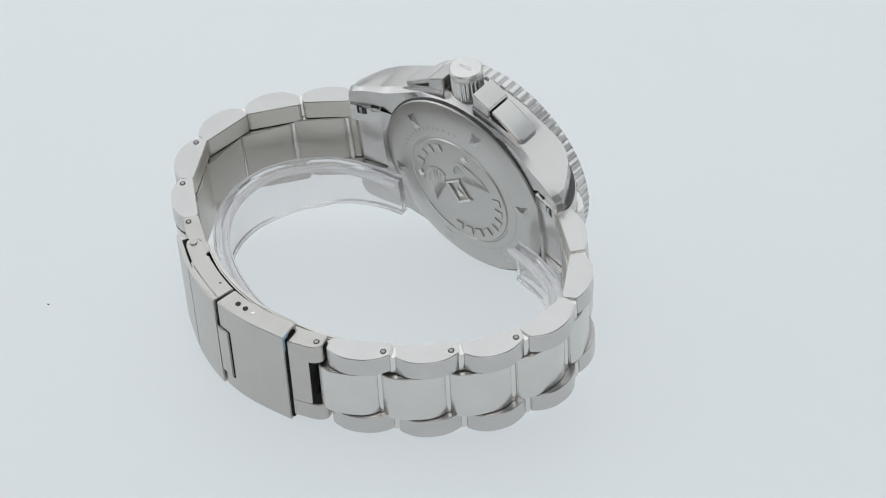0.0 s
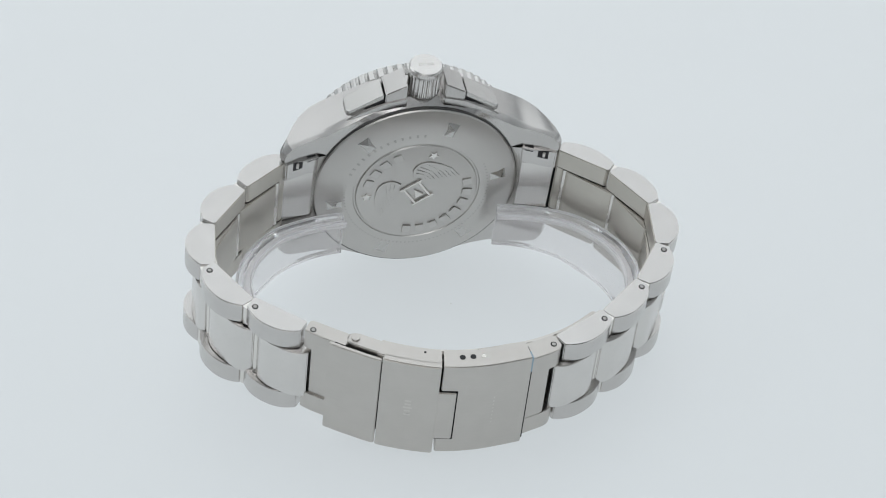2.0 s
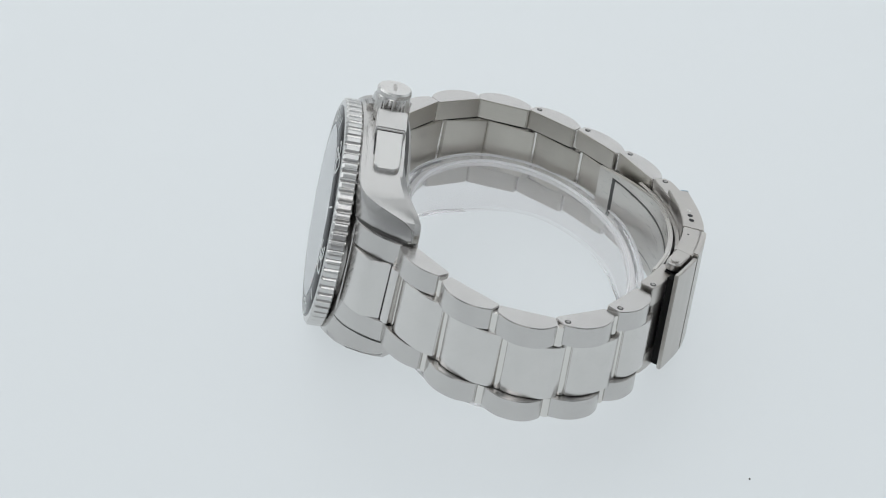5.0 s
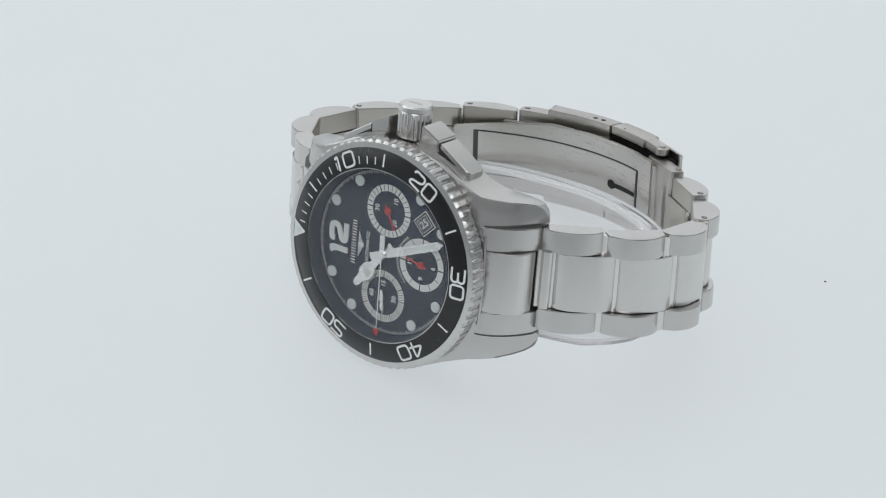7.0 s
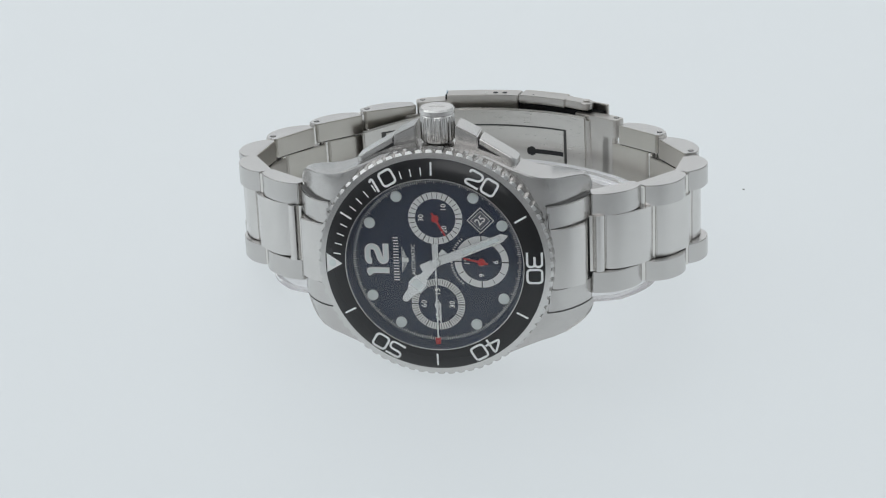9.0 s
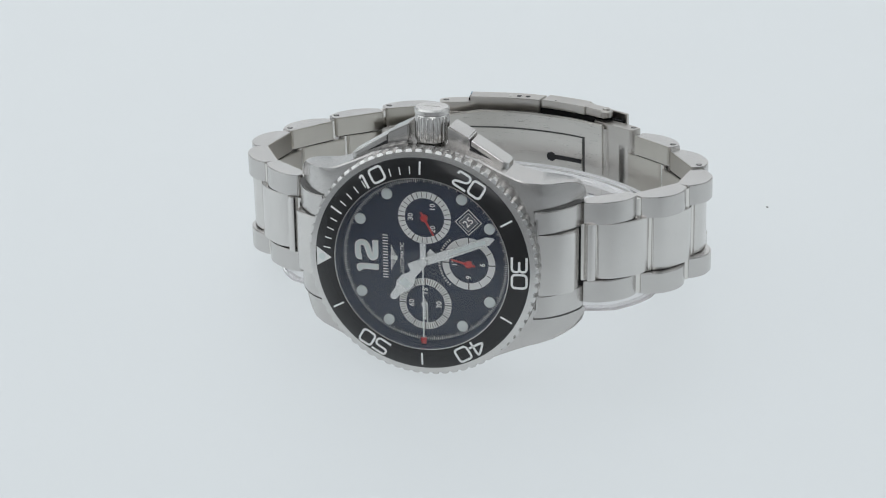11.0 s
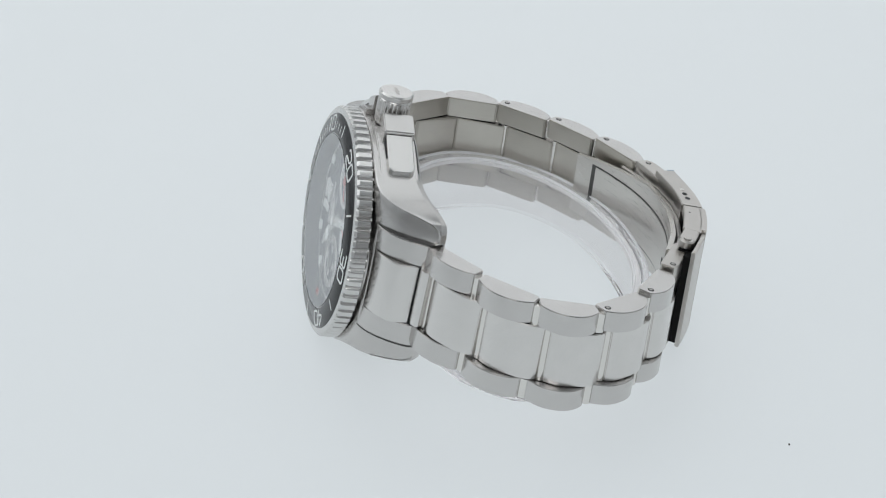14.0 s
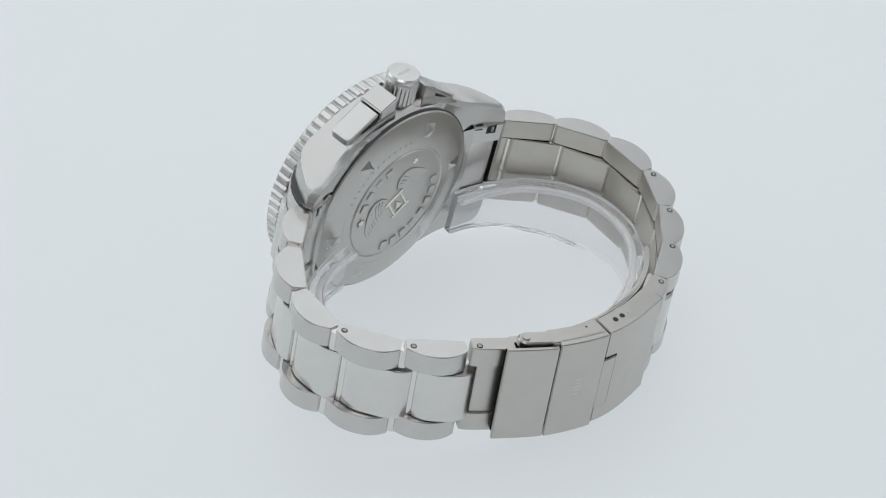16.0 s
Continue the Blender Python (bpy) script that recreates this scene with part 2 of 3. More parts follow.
def case_outline():
    q = [(20.2, 0), (19.9, 5), (18.7, 9.5), (16.95, 13), (15.65, 16), (14.95, 18), (14.6, 20), (14.3, 22), (13.9, 23.6), (13.4, 24.8), (12.6, 25.6), (11.6, 26.0), (10.4, 26.1),
         (10.0, 25.8), (9.95, 23), (9.95, 19.6), (5, 19.9), (0, 20.0)]
    half = q + [(-x, y) for x, y in q[-2::-1]]
    return half + [(x, -y) for x, y in half[-2:0:-1]]


def lug_top(x, y):
    """Height of the dial-side surface: it bends down along the lugs, and sooner towards the flank."""
    x, y = abs(x), abs(y)
    edge = float(np.interp(y, [0, 13, 16, 20, 26.1], [20.2, 16.95, 15.65, 14.6, 12.6]))
    w = min(1.0, max(0.0, (x - 9.9) / (edge - 9.9)))
    return float(np.interp(y + 0.25 * w, [12, 16, 18.6, 20, 21, 22, 23.2, 24.5, 25.5, 26.3, 27.5],
                           [-3.4, -3.55, -4.1, -4.85, -5.6, -6.6, -8.3, -10.5, -12.5, -13.5, -13.9]))


def case_top(p):
    return -4.1 if abs(p.x) < 9.9 and abs(p.y) > 18 else lug_top(p.x, p.y)


def case_foot(p):
    return float(np.interp(abs(p.y), [6, 12, 16, 20, 25], [-10.7, -11.3, -12.1, -13.2, -14.7]))


def case_body():
    out = [Vector(p) for p in case_outline()]
    fine = []
    for i, p in enumerate(out):
        q = out[(i + 1) % len(out)]
        n = max(1, int((q - p).length / 1.6))
        fine += [p + (q - p) * k / n for k in range(n)]
    bm = bmesh.new()

    def row(shrink, z, r=None):
        vs = []
        for p in fine:
            d = p.normalized()
            q = d * r if r else p - d * shrink
            vs.append(bm.verts.new((q.x, q.y, z(p))))
        return vs
    def shoulder(f):
        """A row on the dial-side surface, at the fraction f of the way from the bezel seat to the edge."""
        vs = []
        for p in fine:
            d = p.normalized()
            q = (d * 18.6).lerp(p - d * 0.3, f)
            vs.append(bm.verts.new((q.x, q.y, min(-3.4, lug_top(q.x, q.y)))))
        return vs
    rows = [row(0, lambda p: -3.6, 15.5), row(0, lambda p: -3.4, 18.6), shoulder(0.2), shoulder(0.4), shoulder(0.6), shoulder(0.8),
            row(0.3, lambda p: case_top(p)), row(0, lambda p: case_top(p) - 0.2),
            row(0.0, lambda p: min(case_foot(p) + 1.2, case_top(p) - 0.3)), row(0.35, lambda p: min(case_foot(p) + 0.6, case_top(p) - 0.5)),
            row(0.8, lambda p: case_foot(p)), row(0, lambda p: -11.7, 18.95), row(0, lambda p: -11.5, 12)]
    n = len(fine)
    for a, b in zip(rows, rows[1:]):
        for i in range(n):
            j = (i + 1) % n
            bm.faces.new((a[i], a[j], b[j], b[i]))
    return smooth(bm, 22)


case = on("case", case_body(), steel_case, "brushed steel case with curved lugs")

# case back: turned plate, raised medallion, six notches
back = lathe([(19.05, -11.2), (19.05, -12.05), (18.85, -12.3), (18.1, -12.5), (15.4, -13.05), (11.95, -13.3), (11.8, -13.1), (11.5, -13.1), (11.3, -13.4),
              (10.9, -13.4)], 128)
case_back = part("case_back", smooth(back, 25), steel_back, case, "turned steel screw-down case back")
part("medallion", smooth(lathe([(11.35, -13.2), (11.3, -13.36), (11.15, -13.42), (0, -13.42)], 128)), steel_medallion, case_back, "frosted steel medallion")
part("gasket", smooth(ring(19.0, 19.3, -11.95, -11.4, 96)), steel_dark, case)
for k in range(6):
    a = -11.0 + 60 * k
    n = bmesh.new()
    c = [n.verts.new(v) for v in ((-0.9, 14.0, -13.16), (0.9, 14.0, -13.16), (1.25, 16.9, -12.72), (-1.25, 16.9, -12.72), (-0.35, 15.9, -13.55))]
    for f in ((0, 1, 4), (1, 2, 4), (2, 3, 4), (3, 0, 4), (3, 2, 1, 0)):
        n.faces.new([c[v] for v in f])
    n.transform(spun(a))
    part("wrench_notch", n, steel_notch, case_back)


def bars(bm, r, a0, a1, count, h, z0, z1, wide=0.75):
    """Unreadable or withheld engraved words: short plain bars on a circle."""
    for k in range(count):
        a = a0 + (a1 - a0) * (k + 0.5) / count
        w = abs(radians(a1 - a0)) * r / count * wide
        merge(bm, box(r, 0, (z0 + z1) / 2, h, w, z1 - z0, 0.06), spun(a))
    return bm


for a0, a1, count, h, wide, r in ((-72, 4, 13, 1.3, 0.34, 13.3), (-98, -80, 8, 0.9, 0.32, 13.35), (62, 268, 62, 0.7, 0.36, 13.35)):
    tagged(part("engraving", bars(bmesh.new(), r, a0, a1, count, h, -13.20, -13.12, wide), steel_engraved, case_back, "line of fine engraved bars"), kind="stuff")
for k in range(8):
    part("raised_mark", bars(bmesh.new(), 9.6, 70 + 15.5 * k, 85.5 + 15.5 * k, 1, 1.75, -13.66, -13.38, 0.6), steel_medallion, case_back)
for k in range(4):
    part("raised_mark", bars(bmesh.new(), 9.6, -82 + 16 * k, -66 + 16 * k, 1, 1.6, -13.66, -13.38, 0.6), steel_medallion, case_back)
for a in (-94, 14):
    pts = [((1.0 if k % 2 == 0 else 0.42) * math.sin(k * math.pi / 5), (1.0 if k % 2 == 0 else 0.42) * math.cos(k * math.pi / 5)) for k in range(10)]
    st = flat(pts, -13.7, -13.38)
    st.transform(spun(a) @ Matrix.Translation((9.4, 0, 0)))
    part("raised_star", st, steel_polished, case_back)


def wing(side):
    """A relief of a raised wing: an arched leading edge and nine long feathers that sweep out and down from it."""
    bm = bmesh.new()
    arch = glide([(1.5, 3.4), (2.4, 5.0), (4.0, 5.6), (5.6, 4.9), (7.0, 3.2)], 4)
    merge(bm, flat([(side * p.x, p.y) for p in offset(arch, 0.25) + offset(arch, -0.3)[::-1]], -13.68, -13.38, 0.06))
    for k in range(9):
        a = arch[1 + int(k * 14 / 8)]
        tip = Vector((3.0 + 0.68 * k, 1.5 - 0.36 * k))
        d = (tip - a).normalized()
        e = Vector((-d.y, d.x))
        mid = a.lerp(tip, 0.55) + e * 0.35
        pts = [a - e * 0.28, mid - e * 0.36, tip, mid + e * 0.36, a + e * 0.28]
        merge(bm, flat([(side * p.x, p.y) for p in pts], -13.56 - 0.012 * (k % 2), -13.38, 0.05))
    bm.transform(spun(-125))
    return bm


for side in (1, -1):
    tagged(part("wing", wing(side), steel_medallion, case_back, "raised feathered wing relief"), kind="stuff")
glass = bmesh.new()
for cx, cy, sx, sy in ((0, 2.2, 4.6, 0.5), (0, -2.2, 4.6, 0.5), (-1.6, 0, 0.4, 4.2), (1.6, 0, 0.4, 4.2)):
    merge(glass, box(cx, cy, -13.6, sx, sy, 0.4, 0.08))
merge(glass, flat([(-0.9, -1.2), (0.9, -1.2), (0, 0.9)], -13.75, -13.4, 0.1))
glass.transform(spun(-125))
part("hourglass", glass, steel_polished, case_back, "raised hourglass relief")

# bezel: knurled steel ring with a black ceramic insert
TEETH = 72


def knurl(k, i):
    return 1.0 if k not in (4, 5) else (1.0, 1.0, 1.0, 1.0, 0.997, 0.982, 0.974, 0.982)[i % 8]


bezel = on("bezel", smooth(lathe([(15.6, -2.2), (15.6, 0.1), (19.4, -0.38), (20.25, -0.55), (20.7, -0.95), (20.7, -3.2), (20.3, -3.45), (16, -3.45)],
                                 TEETH * 8, True, knurl), 30), steel_bezel, "polished knurled steel bezel ring")
insert = part("insert", smooth(lathe([(15.72, 0.05), (15.8, 0.19), (19.2, -0.21), (19.33, -0.38)], 160), 60), black_ceramic, bezel,
              "black ceramic bezel insert")


def insert_z(r):
    return 0.175 - (r - 15.95) * 0.117



def on_insert(bm, r, minute):
    """Lay marks drawn about the origin on the sloping insert."""
    bm.transform(spun(-6 * minute) @ Matrix.Translation((0, r, insert_z(r))) @ Matrix.Rotation(-math.atan(0.117), 4, "X"))
    return bm


for mnt in list(range(1, 10)) + [12, 13, 14, 15, 25, 35, 45, 55]:
    long = mnt % 10 == 5
    bm = on_insert(box(0, 0, 0, 0.32 if long else 0.2, 2.3 if long else 1.35, 0.05), 17.55 if long else 17.15, mnt)
    part("minute_tick", bm, white_ink, bezel)


def rounded(points, r):
    """A line whose corners are rounded off by r."""
    P = [Vector(p) for p in points]
    out = [P[0]]
    for a, b, c in zip(P, P[1:], P[2:]):
        k0, k1 = min(r, (a - b).length / 2), min(r, (c - b).length / 2)
        p, q = b + (a - b).normalized() * k0, b + (c - b).normalized() * k1
        out += [p * (1 - t) ** 2 + b * 2 * t * (1 - t) + q * t * t for t in (0, 0.2, 0.4, 0.6, 0.8, 1)]
    return out + [P[-1]]


def digit(ch, w, h, thick, z0, z1):
    """A broad, square-shouldered numeral drawn with a stroke of even thickness; w and h are half its centre line's size."""
    lines = {"0": [[(0, h), (w, h), (w, -h), (-w, -h), (-w, h), (0, h)]],
             "1": [[(-w * 0.6, h * 0.6), (0, h), (0, -h - thick / 2)]],
             "2": [[(-w, h * 0.55), (-w, h), (w, h), (w, h * 0.05), (-w, -h * 0.45), (-w, -h), (w + thick / 2, -h)]],
             "3": [[(-w - thick / 2, h), (w, h), (w, 0), (-w * 0.5, 0)], [(w * 0.4, -0.02), (w, -0.02), (w, -h), (-w - thick / 2, -h)]],
             "4": [[(w * 0.5, -h - thick / 2), (w * 0.5, h), (w * 0.2, h), (-w, -h * 0.15), (-w, -h * 0.4), (w + thick / 2, -h * 0.4)]],
             "5": [[(w + thick / 2, h), (-w, h), (-w, h * 0.12), (w, h * 0.12), (w, -h), (-w - thick / 2, -h)]]}[ch]
    bm = bmesh.new()
    for n, line in enumerate(lines):
        pts = rounded(line, min(w, h) * 0.6)
        lift = 0.004 * n
        o, i = offset(pts, thick / 2), offset(pts, -thick / 2)
        rows = [[bm.verts.new(v) for v in ((p.x, p.y, z0 + lift), (p.x, p.y, z1 + lift), (q.x, q.y, z1 + lift), (q.x, q.y, z0 + lift))] for p, q in zip(o, i)]
        for a, b in zip(rows, rows[1:]):
            for k in range(4):
                bm.faces.new((a[k], a[(k + 1) % 4], b[(k + 1) % 4], b[k]))
        bm.faces.new(rows[0])
        bm.faces.new(rows[-1][::-1])
    return bm


def numeral_bm(glyphs, size, gap):
    bm = bmesh.new()
    for ch, x in zip(glyphs, (-gap / 2, gap / 2)):
        merge(bm, digit(ch, size * 0.36, size * 0.38, 0.40, -0.03, 0.03), Matrix.Translation((x, 0, 0)))
    return bm


for mnt in (10, 20, 30, 40, 50):
    part("numeral", on_insert(numeral_bm(str(mnt), 3.35, 2.95 if mnt > 10 else 2.5), 17.5, mnt), white_ink, bezel)
tri = on_insert(flat([(-1.75, 1.35), (1.75, 1.35), (0, -1.5)], -0.03, 0.03), 17.7, 0)
triangle = part("triangle", tri, white_ink, bezel)
part("pearl", on_insert(disc(0.62, 0.0, 0.12, 24, 0.05), 18.0, 0), lume, triangle, "round luminous pearl")

# dial
dial = on("dial", disc(15.58, -3.0, -2.6, 96), dial_lacquer, "dark blue-black dial with white print")
part("inner_flange", smooth(lathe([(15.6, -0.1), (15.5, -0.3), (15.15, -2.55), (15.6, -2.55)], 96, True), 40), dial_lacquer, dial)
ZD = -2.595
track = bmesh.new()
for k in range(240):
    big = k % 4 == 0
    merge_box = box(0, 14.5 + (0 if big else 0.12), ZD + 0.015, 0.13 if big else 0.09, 0.75 if big else 0.5, 0.03)
    merge(track, merge_box, spun(-1.5 * k))
tagged(part("minute_track", track, white_ink, dial), kind="stuff")
for h in (1, 2, 4, 5, 7, 8, 10, 11):
    bm = disc(0.98, ZD, ZD + 0.28, 32, 0.1)
    bm.transform(Matrix.Translation((13.45 * math.sin(radians(30 * h)), 13.45 * math.cos(radians(30 * h)), 0)))
    part("hour_dot", smooth(bm), lume, dial)
for ch, x in (("1", -2.0), ("2", 1.05)):
    num = part("numeral", digit(ch, 1.35, 1.62, 1.05, ZD, ZD + 0.24), silver_ink, dial)
    part("numeral_fill", digit(ch, 1.35, 1.62, 0.55, ZD + 0.02, ZD + 0.28), lume, num)
    num.matrix_basis = Matrix.Translation((x * MM, 10.6 * MM, 0))
mark = bmesh.new()
for k in range(16):
    merge(mark, box(-3.75 + (k // 2) * 1.04 + (k % 2) * 0.5, 7.2, ZD + 0.03, 0.17, 0.95, 0.06))
tagged(part("maker_bars", mark, white_ink, dial, "row of plain silver bars"), kind="stuff")
emblem = bmesh.new()
for k in range(5):
    merge(emblem, box(0, 6.1 - 0.22 * k, ZD + 0.03, 4.6 - 0.9 * k, 0.12, 0.06))
merge(emblem, box(0, 5.6, ZD + 0.04, 0.7, 1.2, 0.08))
part("emblem", emblem, silver_ink, dial, "small silver winged emblem of plain bars")
part("word", writing("AUTOMATIC", 0.98, 0.1, 4.1, ZD + 0.03, 0, 0.06, 1.0), white_ink, dial)
fine = bmesh.new()
for k in range(20):
    merge(fine, box(0, 5.3, ZD + 0.02, 0.16, 0.42, 0.05), Matrix.Translation((0, -7.9, 0)) @ spun(50 - 100 * k / 19))
tagged(part("fine_print", fine, white_ink, dial, "arc of tiny unreadable print as bars"), kind="stuff")


def subdial(x, y, marks, numbers, r1=4.75, r0=3.55):
    ob = part("subdial", ring(r0, r1, ZD - 0.0, ZD + 0.06, 72), silver_ink, dial, "silver-ringed subsidiary dial")
    for k in range(marks):
        big = k % (marks // 4 if marks <= 12 else 5) == 0
        bm = box(0, (r0 + r1) / 2, ZD + 0.075, (0.2 if big else 0.1), r1 - r0 - (0.0 if big else 0.25), 0.03)
        bm.transform(spun(-360 / marks * k))
        part("graduation", bm, black_ink, ob)
    for s, a, b in numbers:
        part("numeral", writing(s, 1.35, a, b, ZD + 0.03, 0, 0.05, 1.0, 0.01), white_ink, ob)
    ob.matrix_basis = Matrix.Translation((x * MM, y * MM, 0))
    return ob


sub_three = subdial(7.8, 0, 30, (("30", 0, 2.5), ("10", 2.0, -1.5), ("20", -2.0, -1.5)))
sub_nine = subdial(-8.1, 0, 60, (("60", 0, 2.5), ("15", 2.35, 0), ("30", 0, -2.5), ("45", -2.35, 0)))
sub_six = subdial(0, -7.9, 12, (("12", 0, 2.5), ("3", 2.5, 0), ("6", 0, -2.5), ("9", -2.5, 0)))


def small_hand(length, angle, parent, material, wide=0.5):
    bm = flat([(-0.16, -1.2), (0.16, -1.2), (wide * 0.4, 0), (0.12, length), (-0.12, length), (-wide * 0.4, 0)], ZD + 0.3, ZD + 0.42)
    merge(bm, disc(0.62, ZD, ZD + 0.5, 24))
    bm.transform(spun(-angle))
    return part("hand", bm, material, parent)


small_hand(3.5, 241, sub_three, red_paint)["label"] = "small red hand"
small_hand(3.2, 12, sub_six, red_paint)["label"] = "small red hand"
small_hand(3.4, 262, sub_nine, hand_steel, 1.3)["label"] = "small silver hand"

date = part("date_window", box(0, 0, ZD + 0.04, 3.4, 3.4, 0.08), silver_ink, dial, "diamond-shaped date window reading 25")
part("date_aperture", box(0, 0, ZD + 0.07, 3.12, 3.12, 0.08), dial_lacquer, date)
part("date_border", box(0, 0, ZD + 0.08, 2.5, 2.5, 0.08), silver_ink, date)
part("date_disc", box(0, 0, ZD + 0.09, 2.3, 2.3, 0.08), date_grey, date)
part("numeral", writing("25", 1.85, 0, 0, ZD + 0.14, 0, 0.04, 1.0, 0.02), white_ink, date)
date.matrix_basis = Matrix.Translation((7.6 * MM, -7.9 * MM, 0)) @ spun(-45)


def main_hand(name, outline, fill, angle, z, material, label):
    bm = flat(outline, z, z + 0.25, 0.05)
    bm.transform(spun(-angle))
    ob = on(name, bm, material, label)
    if fill:
        f = flat(fill, z + 0.2, z + 0.3)
        f.transform(spun(-angle))
        part("lume_fill", f, lume, ob)
    return ob


main_hand("hour_hand", [(-0.62, -2.6), (0.62, -2.6), (0.7, 0.5), (0.72, 3.5), (1.4, 4.6), (1.4, 6.3), (0.78, 7.3), (0.66, 9.0), (0.3, 9.5), (-0.3, 9.5), (-0.66, 9.0), (-0.78, 7.3), (-1.4, 6.3), (-1.4, 4.6), (-0.72, 3.5), (-0.7, 0.5)],
          [(-0.92, 4.75), (0.92, 4.75), (0.92, 6.2), (-0.92, 6.2)], 309, -2.1, hand_steel, "broad silver hour hand with luminous fill")
main_hand("minute_hand", [(-0.62, -2.9), (0.62, -2.9), (0.85, 3.5), (0.75, 12.6), (0, 13.9), (-0.75, 12.6), (-0.8, 3.5)],
          [(-0.35, 5), (0.35, 5), (0.35, 12.0), (-0.35, 12.0)], 157.5, -1.8, hand_steel, "long silver minute hand with luminous fill")
sweep = main_hand("sweep_hand", [(-0.55, -3.6), (0.55, -3.6), (0.5, -0.8), (0.13, 0.8), (0.13, 15.0), (-0.13, 15.0), (-0.13, 0.8), (-0.5, -0.8)], None, 270, -1.5,
                  hand_steel, "thin silver sweep hand with red tip")
tip = flat([(-0.5, 14.0), (0.5, 14.0), (0.4, 15.1), (-0.4, 15.1)], -1.52, -1.2)
tip.transform(spun(-270))
part("tip", tip, red_paint, sweep)
part("hub", smooth(disc(0.9, -2.5, -1.1, 32, 0.2)), hand_steel, sweep)
crystal = on("crystal", lathe([(0, 0.0), (15.55, 0.0), (15.55, 0.2), (0, 0.2)], 96), sapphire,
             "clear flat sapphire crystal")
crystal.visible_shadow = False

# crown, guards and pushers on the 3 o'clock side


def crown_bm():
    bm = lathe([(0, 19.0), (2.0, 19.0), (2.0, 20.2), (2.75, 20.4), (3.0, 20.8), (3.0, 24.6), (2.85, 24.9), (2.75, 25.1), (3.05, 25.3), (3.05, 26.0), (2.8, 26.3),
                (0, 26.35)], 96, False, lambda k, i: (1.0, 0.99, 0.93, 0.93)[i % 4] if k in (4, 5) else 1.0)
    bm.transform(Matrix.Translation((0, 0, -8.0)) @ Matrix.Rotation(radians(90), 4, "Y"))
    return smooth(bm, 24)


def wedge(s, grow, sink, soften):
    """A button with rounded far corners whose top slopes away from the crown; s is its side."""
    near, far, low, high, rr = 7.6 - grow, 14.1 + grow, -10.3 - grow, -5.7 + grow, 1.1 + grow
    ring = [(near, high), (near, low)]
    for cy, cz, start in ((far - rr, low + rr, -90), (far - rr, high - rr, 0)):
        ring += [(cy + rr * math.cos(radians(start + 15 * k)), cz + rr * math.sin(radians(start + 15 * k))) for k in range(7)]
    mid = (sum(y for y, z in ring) / len(ring), (low + high) / 2)
    bm = bmesh.new()
    levels = []
    for drop, inset in ((None, 0.0), (soften, 0.0), (soften * 0.3, soften * 0.3), (0.0, soften)):
        row = []
        for y, z in ring:
            y2, z2 = mid[0] + (y - mid[0]) * (1 - inset / 3.2), mid[1] + (z - mid[1]) * (1 - inset / 2.3)
            x = 15.4 if drop is None else max(15.5, 21.6 - (y2 - 7.55) * 0.61 - sink - drop)
            row.append(bm.verts.new((x, s * y2, z2)))
        levels.append(row)
        if not soften and drop is not None:
            break
    n = len(ring)
    for p, q in zip(levels, levels[1:]):
        for k in range(n):
            bm.faces.new((p[k], p[(k + 1) % n], q[(k + 1) % n], q[k]))
    bm.faces.new(levels[-1])
    bm.faces.new(levels[0][::-1])
    bmesh.ops.recalc_face_normals(bm, faces=bm.faces)
    return bm


crown = on("crown", crown_bm(), steel_crown, "fluted polished screw-down crown")
cm = bmesh.new()
for k in range(7):
    merge(cm, box(26.36, -1.2 + 0.4 * k, -8.0, 0.04, 0.25, 0.55 if k != 3 else 1.0))
part("crown_mark", cm, steel_satin, crown, "small winged mark of plain bars")
tube = lathe([(1.9, 18.0), (1.9, 20.6)], 32)
tube.transform(Matrix.Translation((0, 0, -8.0)) @ Matrix.Rotation(radians(90), 4, "Y"))
part("crown_tube", tube, steel_dark, crown)
for s in (1, -1):
    quad = [(16.0, s * 3.4), (23.6, s * 3.5), (23.4, s * 4.1), (21.75, s * 7.3), (16.0, s * 7.4)]
    foot = [(16.0, s * 3.3), (20.9, s * 3.35), (19.95, s * 7.45), (18.0, s * 11.5), (16.05, s * 14.7), (14.0, s * 14.7)]
    on("crown_guard", smooth(merge(prism(quad, -10.75, -5.4, "z", 0.2), prism(foot, -11.0, -4.3, "z", 0.18)), 25), steel_case, "brushed steel crown guard that runs into the flank")
    pusher = on("pusher", smooth(wedge(s, 0.0, 0.15, 0.22), 18), steel_pusher, "polished steel chronograph pusher")
    part("pusher_seat", wedge(s, 0.16, 1.25, 0.0), black_ink, pusher)

# ---- bracelet: the joints of its upper edge; each band leans a little as it hangs ----
LEFT = [(-25.6, -12.0), (-34.2, -18.7), (-41.2, -27.4), (-42.4, -38.1), (-36.3, -48.0), (-27.6, -54.8), (-20.5, -59.3)]
RIGHT = [(26.2, -12.9), (34.9, -19.6), (40.7, -29.1), (39.4, -40.1), (33.2, -49.3), (24.8, -56.9), (14.7, -62.6), (8.5, -64.6)]
LEFT_TOP = [10.0, 9.4, 9.0, 9.1, 9.6, 10.3, 11.2]
RIGHT_TOP = [10.3, 10.1, 9.9, 9.9, 10.3, 10.8, 11.5, 11.9]
WIDE = [18.7, 18.5, 18.3, 18.1, 17.9, 17.6, 17.4, 17.3]
LEAN = [0.4, 2.0, 3.5, 4.6, 5.3, 5.5, 5.5, 5.5]
THICK = 2.0


def along(path, s):
    for a, b in zip(path, path[1:]):
        a, b = Vector(a), Vector(b)
        l = (b - a).length
        if s <= l:
            return a + (b - a) * (s / l)
        s -= l
    return b


